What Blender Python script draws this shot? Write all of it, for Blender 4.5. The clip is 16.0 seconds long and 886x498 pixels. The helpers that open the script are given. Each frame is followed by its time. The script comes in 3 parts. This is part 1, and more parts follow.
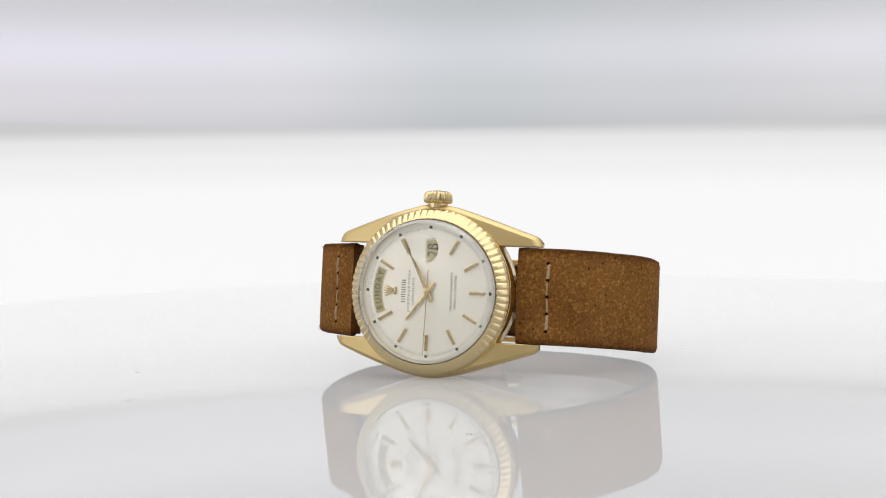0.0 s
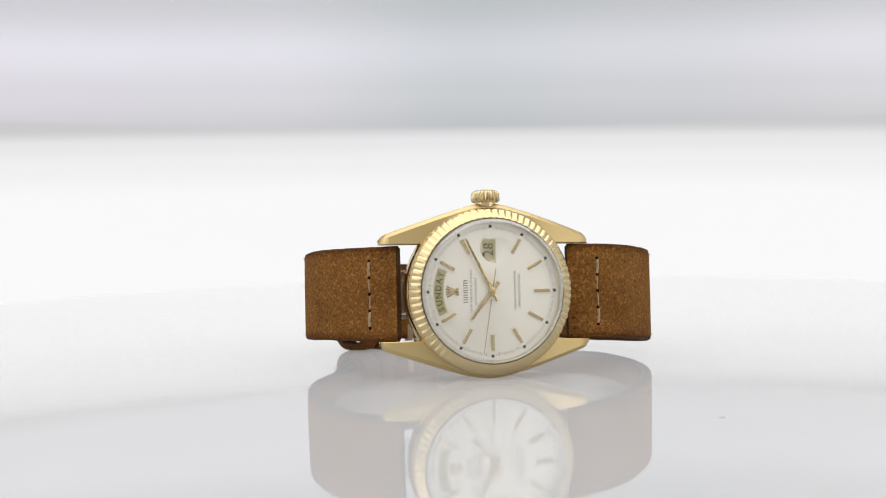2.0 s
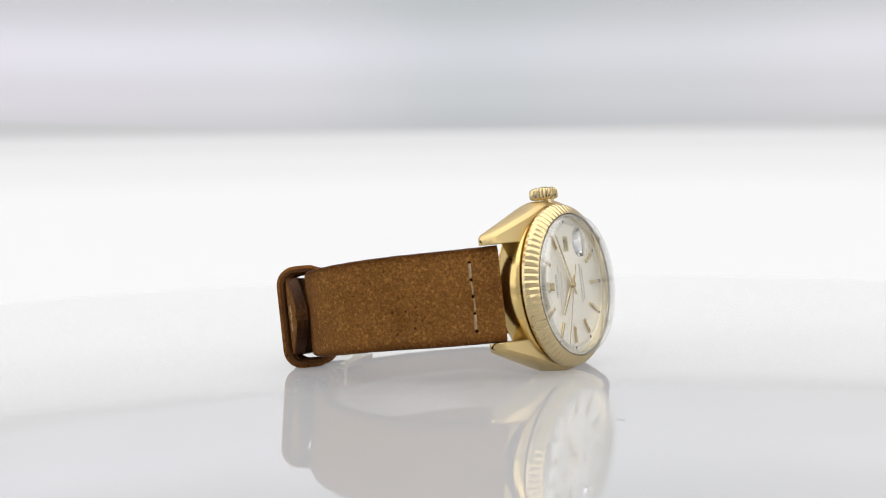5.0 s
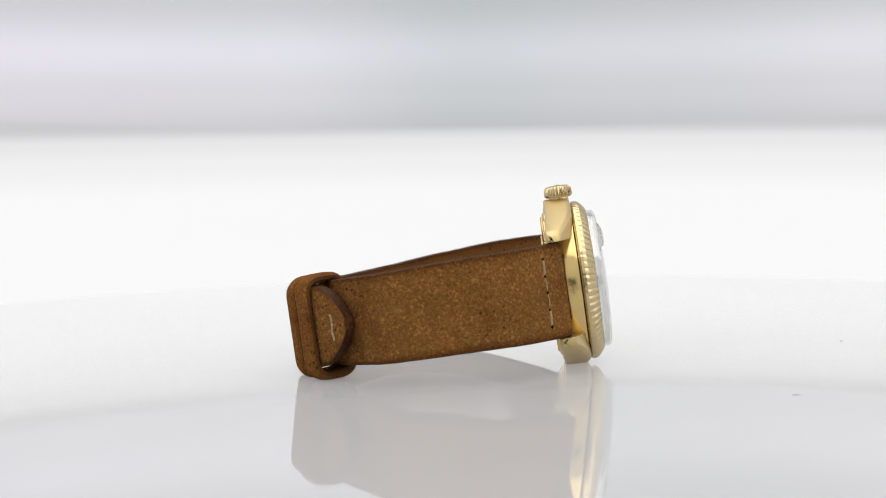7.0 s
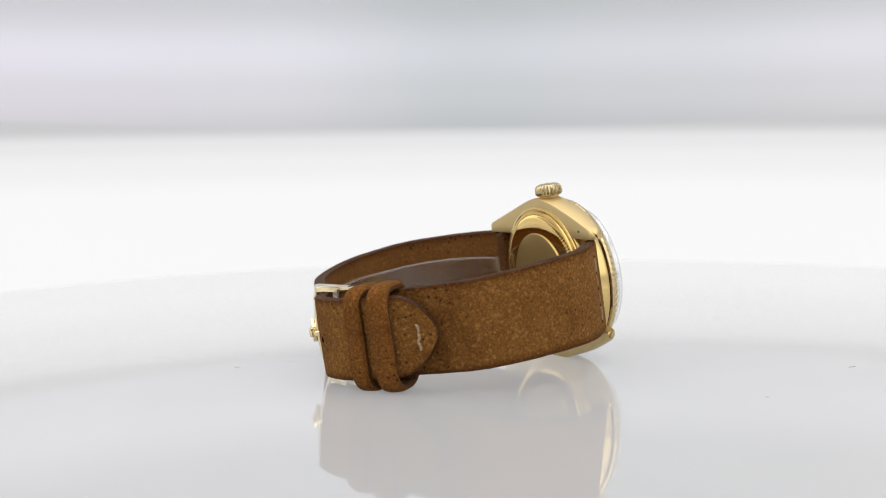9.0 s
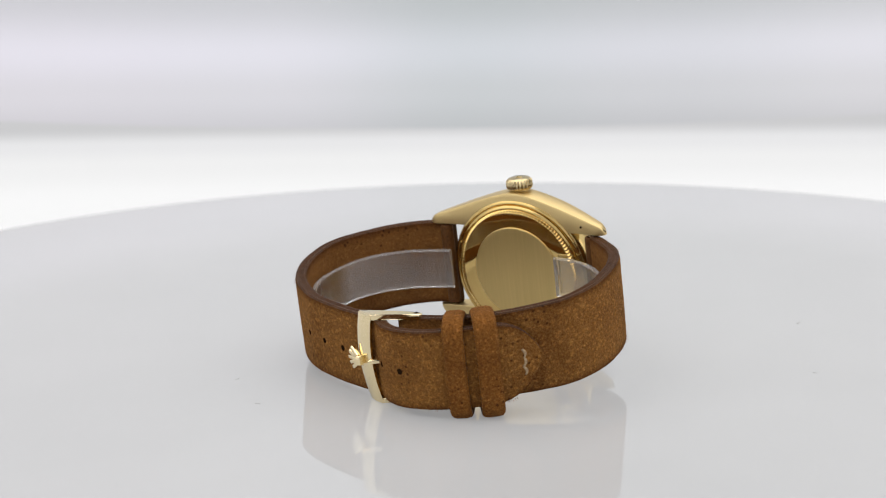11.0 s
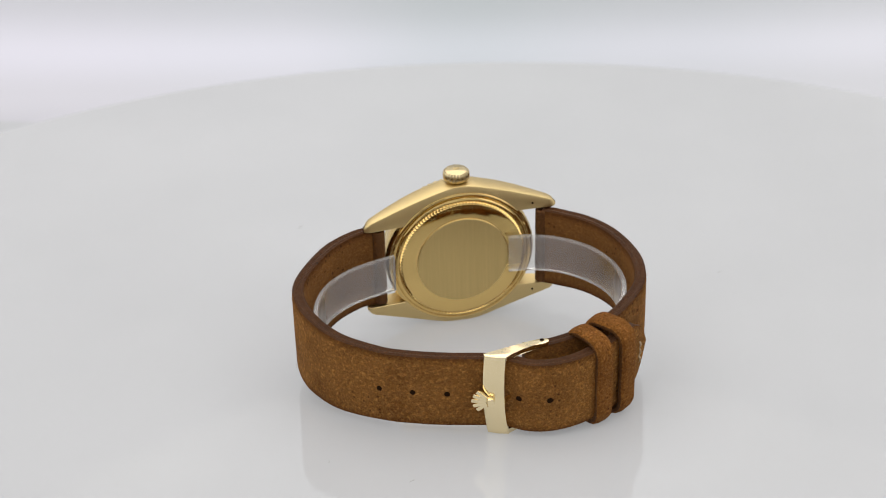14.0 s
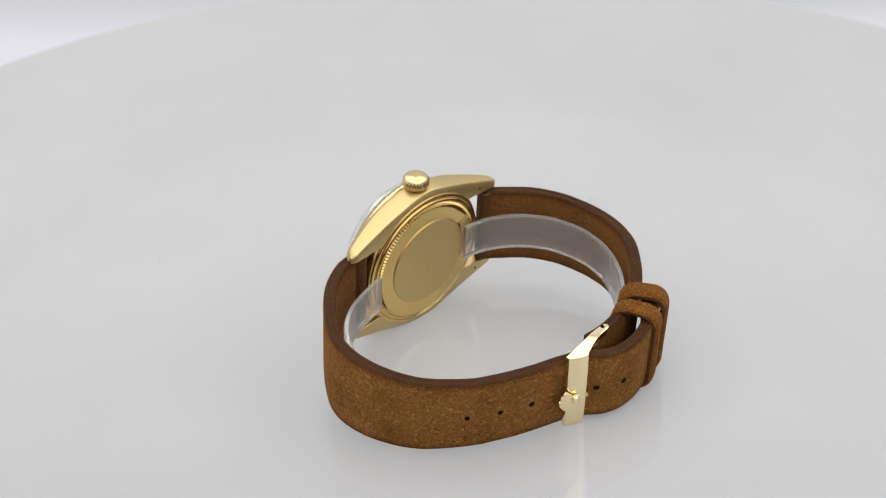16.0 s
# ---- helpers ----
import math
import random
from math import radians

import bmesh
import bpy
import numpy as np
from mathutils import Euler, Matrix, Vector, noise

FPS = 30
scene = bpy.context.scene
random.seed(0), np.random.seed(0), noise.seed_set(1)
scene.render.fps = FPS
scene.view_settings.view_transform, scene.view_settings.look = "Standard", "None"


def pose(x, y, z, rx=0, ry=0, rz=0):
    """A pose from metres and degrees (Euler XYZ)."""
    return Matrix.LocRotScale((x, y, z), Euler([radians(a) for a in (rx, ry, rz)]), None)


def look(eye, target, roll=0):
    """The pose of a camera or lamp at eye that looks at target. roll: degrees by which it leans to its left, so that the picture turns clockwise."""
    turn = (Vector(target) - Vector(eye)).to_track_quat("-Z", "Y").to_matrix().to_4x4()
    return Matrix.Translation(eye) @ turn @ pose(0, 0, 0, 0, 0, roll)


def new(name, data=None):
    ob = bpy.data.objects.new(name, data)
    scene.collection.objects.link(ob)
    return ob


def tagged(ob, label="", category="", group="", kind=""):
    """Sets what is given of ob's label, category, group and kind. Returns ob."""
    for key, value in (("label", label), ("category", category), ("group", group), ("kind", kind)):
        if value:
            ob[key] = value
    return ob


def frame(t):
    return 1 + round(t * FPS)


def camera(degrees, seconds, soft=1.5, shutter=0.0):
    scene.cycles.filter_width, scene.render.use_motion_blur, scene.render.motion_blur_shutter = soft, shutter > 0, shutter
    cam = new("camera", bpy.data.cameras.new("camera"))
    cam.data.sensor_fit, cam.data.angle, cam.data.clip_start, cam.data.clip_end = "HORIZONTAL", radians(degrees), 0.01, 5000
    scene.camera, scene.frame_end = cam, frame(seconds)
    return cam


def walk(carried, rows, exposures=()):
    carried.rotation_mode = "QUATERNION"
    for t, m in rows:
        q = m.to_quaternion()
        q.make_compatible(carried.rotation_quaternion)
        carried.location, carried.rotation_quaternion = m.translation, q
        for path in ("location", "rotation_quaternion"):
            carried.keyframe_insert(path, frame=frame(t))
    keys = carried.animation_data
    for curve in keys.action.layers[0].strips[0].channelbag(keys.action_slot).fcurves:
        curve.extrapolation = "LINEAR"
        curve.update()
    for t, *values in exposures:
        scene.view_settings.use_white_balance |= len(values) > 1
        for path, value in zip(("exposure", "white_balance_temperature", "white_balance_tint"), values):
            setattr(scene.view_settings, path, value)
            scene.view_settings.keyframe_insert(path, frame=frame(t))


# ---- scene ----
cam = camera(27.97, 16.0, soft=1.0)

# ---- camera, carried on an arm that swings up about the subject ----
PIVOT = Vector((0.0, 0.00465, 0.02228))
ARC = [(0, 0), (4, 0), (7.5, 0), (8.0, 0.0), (8.5, 0.25), (9.0, 1.42), (9.5, 3.02), (10.0, 4.85), (10.5, 6.82), (11.0, 8.82),
       (11.5, 10.77), (12.0, 12.66), (12.5, 14.50), (13.0, 16.34), (13.5, 18.24), (14.0, 20.17), (14.5, 22.11), (15.0, 24.02),
       (15.5, 25.94), (16.0, 27.86)]
EYE = Vector((0.0, -0.39766, 0.0557))
YAW, PITCH, ROLL = -0.01673, -0.07507, -1.320
AIM = EYE + Vector((math.sin(YAW) * math.cos(PITCH), math.cos(YAW) * math.cos(PITCH), math.sin(PITCH)))


def arm(lift):
    """The swing of the arm, in degrees above its rest, about the pivot."""
    return Matrix.Translation(PIVOT) @ pose(0, 0, 0, -lift) @ Matrix.Translation(-PIVOT)


walk(cam, [(t, arm(a) @ look(EYE, AIM, ROLL)) for t, a in ARC])
cam.data.dof.use_dof = True
cam.data.dof.focus_distance = 0.385
cam.data.dof.aperture_fstop = 24.0

TURN0, TURN_RATE = -78.017, 15.134


def turn(t):
    """The turntable's pose at t seconds."""
    return pose(0, 0, 0, 0, 0, TURN0 + TURN_RATE * t)


# ---- light ----
world = bpy.data.worlds.new("world")
scene.world = world
world.use_nodes = True
world.node_tree.nodes["Background"].inputs[0].default_value = (0.9, 0.95, 1.0, 1)
world.node_tree.nodes["Background"].inputs[1].default_value = 0.05
scene.view_settings.exposure = 0.0


def area_lamp(name, eye, target, sx, sy, watts, colour=(1, 1, 1)):
    lamp = bpy.data.lights.new(name, "AREA")
    lamp.shape, lamp.size, lamp.size_y, lamp.energy, lamp.color = "RECTANGLE", sx, sy, watts, colour
    ob = new(name, lamp)
    ob.matrix_world = look(eye, target)
    return ob


area_lamp("ceiling_softbox_light", (0, 0.0, 1.02), (0, 0.0, 0), 2.2, 2.2, 24.5, (1.0, 0.985, 0.96))
# unseen fill lamps, added to brighten the gold and the strap's front
area_lamp("side_fill_light", (-0.95, -0.42, 0.42), (0, 0, 0.0), 0.8, 0.7, 1.5)
area_lamp("side_fill_light", (0.95, -0.42, 0.42), (0, 0, 0.0), 0.8, 0.7, 1.5)


# ---- materials ----
def mat(name, colour, rough=0.5, metal=0.0, **more):
    m = bpy.data.materials.new(name)
    m.use_nodes = True
    b = m.node_tree.nodes["Principled BSDF"]
    b.inputs["Base Color"].default_value = (*colour, 1)
    b.inputs["Roughness"].default_value = rough
    b.inputs["Metallic"].default_value = metal
    for key, value in more.items():
        b.inputs[key.replace("_", " ")].default_value = value
    return m


def node(m, kind, **settings):
    n = m.node_tree.nodes.new(kind)
    for key, value in settings.items():
        if key in n.inputs:
            n.inputs[key].default_value = value
    return n


def wire(m, a, b):
    m.node_tree.links.new(a, b)


def noise_of(m, scale, detail=6, rough=0.6, stretch=(1, 1, 1)):
    co = m.node_tree.nodes.new("ShaderNodeTexCoord")
    mp = m.node_tree.nodes.new("ShaderNodeMapping")
    mp.inputs["Scale"].default_value = stretch
    n = node(m, "ShaderNodeTexNoise", Scale=scale, Detail=detail, Roughness=rough)
    wire(m, co.outputs["Object"], mp.inputs[0])
    wire(m, mp.outputs[0], n.inputs["Vector"])
    return n


def ramp(m, source, stops):
    r = m.node_tree.nodes.new("ShaderNodeValToRGB")
    while len(r.color_ramp.elements) < len(stops):
        r.color_ramp.elements.new(0.5)
    for e, (at, colour) in zip(r.color_ramp.elements, stops):
        e.position, e.color = at, (*colour, 1)
    wire(m, source, r.inputs[0])
    return r


def bump(m, source, strength, distance):
    b = node(m, "ShaderNodeBump", Strength=strength, Distance=distance)
    wire(m, source, b.inputs["Height"])
    wire(m, b.outputs[0], m.node_tree.nodes["Principled BSDF"].inputs["Normal"])
    return b


def rough_from(m, source, lo, hi):
    r = node(m, "ShaderNodeMapRange")
    r.inputs["To Min"].default_value, r.inputs["To Max"].default_value = lo, hi
    wire(m, source, r.inputs["Value"])
    wire(m, r.outputs[0], m.node_tree.nodes["Principled BSDF"].inputs["Roughness"])


GOLD = (0.62, 0.495, 0.275)
gold = mat("polished_gold", GOLD, 0.16, 1.0)
rough_from(gold, noise_of(gold, 700, 4).outputs[0], 0.12, 0.26)
gold_applied = mat("mirror_gold_trim", GOLD, 0.05, 1.0)
rough_from(gold_applied, noise_of(gold_applied, 900, 3).outputs[0], 0.03, 0.08)
gold_mirror = mat("mirror_polished_gold", (0.68, 0.485, 0.185), 0.05, 1.0)
rough_from(gold_mirror, noise_of(gold_mirror, 500, 4).outputs[0], 0.03, 0.09)
gold_barrel = mat("worn_polished_gold", (0.70, 0.515, 0.215), 0.2, 1.0)
n = noise_of(gold_barrel, 300, 6, 0.65)
rough_from(gold_barrel, n.outputs[0], 0.12, 0.26)
bump(gold_barrel, n.outputs[0], 0.12, 0.0001)
gold_satin = mat("satin_gold", (0.60, 0.455, 0.215), 0.36, 1.0)
n = noise_of(gold_satin, 900, 5, 0.6, (0.15, 1, 1))
rough_from(gold_satin, n.outputs[0], 0.32, 0.48)
bump(gold_satin, n.outputs[0], 0.15, 0.0001)
gold_brushed = mat("brushed_gold", (0.60, 0.45, 0.2), 0.4, 1.0)
n = noise_of(gold_brushed, 1500, 8, 0.7, (1, 0.03, 1))
rough_from(gold_brushed, n.outputs[0], 0.30, 0.46)
wire(gold_brushed, ramp(gold_brushed, n.outputs[0], [(0.3, (0.54, 0.40, 0.165)), (0.7, (0.61, 0.455, 0.195))]).outputs[0],
     gold_brushed.node_tree.nodes["Principled BSDF"].inputs["Base Color"])
bump(gold_brushed, n.outputs[0], 0.12, 0.0001)
gold_pale = mat("pale_polished_gold", (0.88, 0.74, 0.46), 0.13, 1.0)
rough_from(gold_pale, noise_of(gold_pale, 600, 4).outputs[0], 0.08, 0.2)
steel = mat("polished_steel", (0.75, 0.75, 0.75), 0.2, 1.0)
rough_from(steel, noise_of(steel, 800).outputs[0], 0.12, 0.3)


def suede(name, dark, mid, light, grain=1.0):
    m = mat(name, mid, 0.92)
    b = m.node_tree.nodes["Principled BSDF"]
    b.inputs["Specular IOR Level"].default_value = 0.08
    b.inputs["Sheen Weight"].default_value = 0.02
    b.inputs["Sheen Tint"].default_value = (0.8, 0.55, 0.3, 1)
    fine, broad = noise_of(m, 2100, 8, 0.8), noise_of(m, 95, 5, 0.6)
    speck = noise_of(m, 1250, 3, 0.6)
    c1 = ramp(m, fine.outputs[0], [(0.37, dark), (0.50, mid), (0.63, light)])
    c2 = ramp(m, broad.outputs[0], [(0.30, (0.74, 0.69, 0.65)), (0.48, (1.0, 1.0, 1.0)), (0.68, (1.16, 1.16, 1.15))])
    c3 = ramp(m, speck.outputs[0], [(0.26, (0.50, 0.44, 0.40)), (0.38, (1, 1, 1)), (0.53, (1, 1, 1)), (0.66, (1.75, 1.75, 1.7))])
    src = c1.outputs[0]
    for c in (c2, c3):
        mix = m.node_tree.nodes.new("ShaderNodeMix")
        mix.data_type, mix.blend_type = "RGBA", "MULTIPLY"
        mix.inputs[0].default_value = grain if c is c3 else 1.0
        wire(m, src, mix.inputs[6])
        wire(m, c.outputs[0], mix.inputs[7])
        src = mix.outputs[2]
    # open pores in loose clusters
    pores = node(m, "ShaderNodeTexVoronoi", Scale=620.0)
    wire(m, speck.inputs["Vector"].links[0].from_socket, pores.inputs["Vector"])
    patch = noise_of(m, 60, 3, 0.5)
    deep = ramp(m, pores.outputs["Distance"], [(0.10, (0.34, 0.30, 0.27)), (0.24, (1, 1, 1))])
    where = ramp(m, patch.outputs[0], [(0.48, (0, 0, 0)), (0.60, (1, 1, 1))])
    mix = m.node_tree.nodes.new("ShaderNodeMix")
    mix.data_type, mix.blend_type = "RGBA", "MULTIPLY"
    wire(m, where.outputs[0], mix.inputs[0])
    wire(m, src, mix.inputs[6])
    wire(m, deep.outputs[0], mix.inputs[7])
    src = mix.outputs[2]
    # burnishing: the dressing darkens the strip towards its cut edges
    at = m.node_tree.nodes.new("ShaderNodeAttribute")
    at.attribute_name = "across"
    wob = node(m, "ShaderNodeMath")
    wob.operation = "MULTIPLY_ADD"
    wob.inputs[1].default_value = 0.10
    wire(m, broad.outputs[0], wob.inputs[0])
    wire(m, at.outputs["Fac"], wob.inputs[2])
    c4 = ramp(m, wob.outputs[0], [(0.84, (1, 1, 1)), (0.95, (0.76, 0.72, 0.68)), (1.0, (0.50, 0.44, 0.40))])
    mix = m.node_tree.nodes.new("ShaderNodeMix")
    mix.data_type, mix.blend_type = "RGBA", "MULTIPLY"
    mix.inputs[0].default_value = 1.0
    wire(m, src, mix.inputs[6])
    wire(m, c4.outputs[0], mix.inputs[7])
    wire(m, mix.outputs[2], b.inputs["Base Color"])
    add = m.node_tree.nodes.new("ShaderNodeMath")
    wire(m, fine.outputs[0], add.inputs[0])
    wire(m, speck.outputs[0], add.inputs[1])
    bump(m, add.outputs[0], grain, 0.0009)
    return m


leather = suede("brown_suede", (0.152, 0.0600, 0.0135), (0.238, 0.1020, 0.0238), (0.325, 0.1570, 0.0460), 0.9)
leather_edge = suede("burnished_leather_edge", (0.0600, 0.0232, 0.0060), (0.0896, 0.0360, 0.0092), (0.1200, 0.0512, 0.0144), 0.35)
keeper_leather = suede("smoother_brown_leather", (0.0936, 0.0331, 0.0068), (0.1670, 0.0641, 0.0126), (0.2376, 0.1044, 0.0266), 0.65)
polish = leather_edge.node_tree.nodes["Principled BSDF"]
polish.inputs["Specular IOR Level"].default_value, polish.inputs["Roughness"].default_value = 0.14, 0.6
leather_edge.node_tree.nodes["Bump"].inputs["Strength"].default_value = 0.35
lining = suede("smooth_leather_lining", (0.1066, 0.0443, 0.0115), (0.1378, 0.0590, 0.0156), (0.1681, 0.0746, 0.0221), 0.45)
thread = mat("linen_thread", (0.28, 0.19, 0.10), 0.85)
wire(thread, ramp(thread, noise_of(thread, 2500).outputs[0], [(0.3, (0.21, 0.13, 0.06)), (0.7, (0.46, 0.33, 0.19))]).outputs[0],
     thread.node_tree.nodes["Principled BSDF"].inputs["Base Color"])
# near-black for the hole and pin caps: shade inside holes put into colour
hole_dark = mat("painted_hole_shade", (0.016, 0.008, 0.004), 1.0, Specular_IOR_Level=0.0)

dial_silver = mat("silver_sunburst", (0.90, 0.86, 0.765), 0.36, 0.55, Anisotropic=0.5)
tan = node(dial_silver, "ShaderNodeTangent")
tan.direction_type, tan.axis = "RADIAL", "Z"
wire(dial_silver, tan.outputs[0], dial_silver.node_tree.nodes["Principled BSDF"].inputs["Tangent"])
rough_from(dial_silver, noise_of(dial_silver, 1800, 4).outputs[0], 0.33, 0.45)
ink = mat("grey_dial_ink", (0.07, 0.066, 0.058), 0.6)
ink_soft = mat("soft_grey_dial_ink", (0.30, 0.29, 0.26), 0.6)
ink_black = mat("black_ink", (0.02, 0.018, 0.012), 0.5)
seal_dark = mat("dark_seal", (0.10, 0.075, 0.045), 0.5)
champagne = mat("champagne_disc", (0.46, 0.40, 0.20), 0.38, 0.35)
rehaut_metal = mat("rehaut_metal", (0.74, 0.66, 0.48), 0.12, 0.95)
rough_from(rehaut_metal, noise_of(rehaut_metal, 900, 4).outputs[0], 0.07, 0.2)
frame_metal = mat("window_frame_metal", (0.70, 0.64, 0.48), 0.36, 0.9)

glass = mat("acrylic_lens", (1, 1, 1), 0.0, 0.0, IOR=1.4, Transmission_Weight=1.0)
thin = mat("thin_acrylic_crystal", (1, 1, 1), 0.0)
nt = thin.node_tree
clear_through, shine, fres, both = (nt.nodes.new(k) for k in ("ShaderNodeBsdfTransparent", "ShaderNodeBsdfGlossy", "ShaderNodeLayerWeight", "ShaderNodeMixShader"))
shine.inputs["Roughness"].default_value = 0.03
fres.inputs["Blend"].default_value = 0.5
steep, lift_ = nt.nodes.new("ShaderNodeMath"), nt.nodes.new("ShaderNodeMath")
steep.operation, lift_.operation = "POWER", "MULTIPLY_ADD"
steep.inputs[1].default_value, lift_.inputs[1].default_value, lift_.inputs[2].default_value = 5.0, 0.9, 0.03
wire(thin, fres.outputs["Facing"], steep.inputs[0])
wire(thin, steep.outputs[0], lift_.inputs[0])
clear_through.inputs[0].default_value = (0.985, 0.985, 0.98, 1)
wire(thin, lift_.outputs[0], both.inputs[0])
wire(thin, clear_through.outputs[0], both.inputs[1])
wire(thin, shine.outputs[0], both.inputs[2])
wire(thin, both.outputs[0], nt.nodes["Material Output"].inputs["Surface"])
rim = mat("acrylic_rim", (1, 1, 1), 0.1)
nt = rim.node_tree
rim_see, rim_shine, rim_mix = (nt.nodes.new(k) for k in ("ShaderNodeBsdfTransparent", "ShaderNodeBsdfGlossy", "ShaderNodeMixShader"))
rim_see.inputs[0].default_value = (0.93, 0.935, 0.93, 1)
rim_shine.inputs["Roughness"].default_value = 0.1
rim_mix.inputs[0].default_value = 0.24
wire(rim, rim_see.outputs[0], rim_mix.inputs[1])
wire(rim, rim_shine.outputs[0], rim_mix.inputs[2])
wire(rim, rim_mix.outputs[0], nt.nodes["Material Output"].inputs["Surface"])
clear = mat("clear_plastic", (0.93, 0.93, 0.92), 0.22, 0.0, IOR=1.3, Transmission_Weight=0.86)
rough_from(clear, noise_of(clear, 220, 4).outputs[0], 0.05, 0.2)
# the band's thin sheet: see-through, with a gloss that grows at a grazing view
film_clear = mat("clear_plastic_sheet", (0.97, 0.97, 0.97), 0.15)
nt = film_clear.node_tree
see, sheen, graze, mixed, power, base = (nt.nodes.new(k) for k in ("ShaderNodeBsdfTransparent", "ShaderNodeBsdfGlossy", "ShaderNodeLayerWeight", "ShaderNodeMixShader", "ShaderNodeMath", "ShaderNodeMath"))
see.inputs[0].default_value = (0.93, 0.925, 0.91, 1)
sheen.inputs["Roughness"].default_value = 0.28
graze.inputs["Blend"].default_value = 0.5
power.operation, base.operation = "POWER", "MULTIPLY_ADD"
power.inputs[1].default_value, base.inputs[1].default_value, base.inputs[2].default_value = 4.0, 0.6, 0.15
wire(film_clear, graze.outputs["Facing"], power.inputs[0])
wire(film_clear, power.outputs[0], base.inputs[0])
wire(film_clear, base.outputs[0], mixed.inputs[0])
wire(film_clear, see.outputs[0], mixed.inputs[1])
wire(film_clear, sheen.outputs[0], mixed.inputs[2])
wire(film_clear, mixed.outputs[0], nt.nodes["Material Output"].inputs["Surface"])

# opal acrylic; a self-glow is added to lift its brightness, no lamp below
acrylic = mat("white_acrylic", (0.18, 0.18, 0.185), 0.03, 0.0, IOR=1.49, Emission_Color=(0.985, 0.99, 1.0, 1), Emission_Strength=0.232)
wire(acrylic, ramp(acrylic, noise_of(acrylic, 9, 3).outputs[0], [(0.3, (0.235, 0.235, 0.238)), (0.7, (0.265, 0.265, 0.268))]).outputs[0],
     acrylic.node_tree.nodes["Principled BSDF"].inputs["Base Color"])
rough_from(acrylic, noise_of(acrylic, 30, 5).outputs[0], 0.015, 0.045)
dust_mat = mat("dust_lint", (0.30, 0.29, 0.28), 0.9)
wall_white = mat("matt_white_paint", (0.78, 0.78, 0.79), 0.8)
wire(wall_white, ramp(wall_white, noise_of(wall_white, 6, 5).outputs[0], [(0.3, (0.74, 0.74, 0.75)), (0.7, (0.81, 0.81, 0.82))]).outputs[0],
     wall_white.node_tree.nodes["Principled BSDF"].inputs["Base Color"])
wall_dark = mat("grey_curtain", (0.10, 0.10, 0.105), 0.9)
wire(wall_dark, ramp(wall_dark, noise_of(wall_dark, 5, 5).outputs[0], [(0.3, (0.66, 0.66, 0.67)), (0.7, (0.74, 0.74, 0.75))]).outputs[0],
     wall_dark.node_tree.nodes["Principled BSDF"].inputs["Base Color"])
# for the unseen card that stands in for the camera's dark reflection
black_board = mat("black_reflection_card", (0.02, 0.02, 0.021), 0.9)
bump(black_board, noise_of(black_board, 300).outputs[0], 0.3, 0.001)
floor_grey = mat("grey_studio_floor", (0.35, 0.35, 0.36), 0.7)
bump(floor_grey, noise_of(floor_grey, 60).outputs[0], 0.2, 0.002)
black_metal = mat("black_anodised_metal", (0.03, 0.03, 0.032), 0.45, 0.6)
rough_from(black_metal, noise_of(black_metal, 120).outputs[0], 0.35, 0.55)


def glow(name, stops, axis, lo, hi, strength, lit_patches=None):
    """A panel with its light painted as emission: a ramp on one axis, patches along x."""
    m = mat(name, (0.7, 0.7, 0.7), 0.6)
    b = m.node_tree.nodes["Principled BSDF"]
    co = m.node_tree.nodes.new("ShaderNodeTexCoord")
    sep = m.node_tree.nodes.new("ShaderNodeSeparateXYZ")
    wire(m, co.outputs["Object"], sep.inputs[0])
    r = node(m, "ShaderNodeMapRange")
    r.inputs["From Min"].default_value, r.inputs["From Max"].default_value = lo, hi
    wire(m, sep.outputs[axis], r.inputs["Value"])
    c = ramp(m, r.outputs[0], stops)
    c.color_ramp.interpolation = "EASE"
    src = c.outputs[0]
    if lit_patches:
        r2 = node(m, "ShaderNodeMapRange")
        r2.inputs["From Min"].default_value, r2.inputs["From Max"].default_value = lit_patches[1], lit_patches[2]
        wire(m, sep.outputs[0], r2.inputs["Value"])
        c2 = ramp(m, r2.outputs[0], lit_patches[0])
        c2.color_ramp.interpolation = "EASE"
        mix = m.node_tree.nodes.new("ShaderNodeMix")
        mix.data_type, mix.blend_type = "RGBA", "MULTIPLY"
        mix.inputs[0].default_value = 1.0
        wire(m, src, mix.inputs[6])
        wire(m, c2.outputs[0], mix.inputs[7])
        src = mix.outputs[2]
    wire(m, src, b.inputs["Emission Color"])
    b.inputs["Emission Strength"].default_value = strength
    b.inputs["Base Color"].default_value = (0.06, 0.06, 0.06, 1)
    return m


# backlit panel; the fade to a darker top edge is painted into the emission
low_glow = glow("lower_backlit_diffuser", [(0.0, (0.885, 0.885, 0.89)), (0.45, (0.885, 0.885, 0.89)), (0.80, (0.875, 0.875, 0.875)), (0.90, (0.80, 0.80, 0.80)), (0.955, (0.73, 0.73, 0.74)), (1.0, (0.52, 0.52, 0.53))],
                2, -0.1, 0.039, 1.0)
# grey panel: its shading and lavender pools of light are painted as emission
high_glow = glow("upper_panel_painted_glow", [(0.0, (0.50, 0.50, 0.51)), (0.3, (0.58, 0.58, 0.595)), (0.6, (0.65, 0.65, 0.685)), (1.0, (0.50, 0.51, 0.52))],
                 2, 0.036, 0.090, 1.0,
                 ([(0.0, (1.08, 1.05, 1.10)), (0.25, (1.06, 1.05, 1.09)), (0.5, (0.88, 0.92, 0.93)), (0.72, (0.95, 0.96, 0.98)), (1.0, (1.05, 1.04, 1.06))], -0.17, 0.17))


# ---- building helpers ----
MM = 0.001


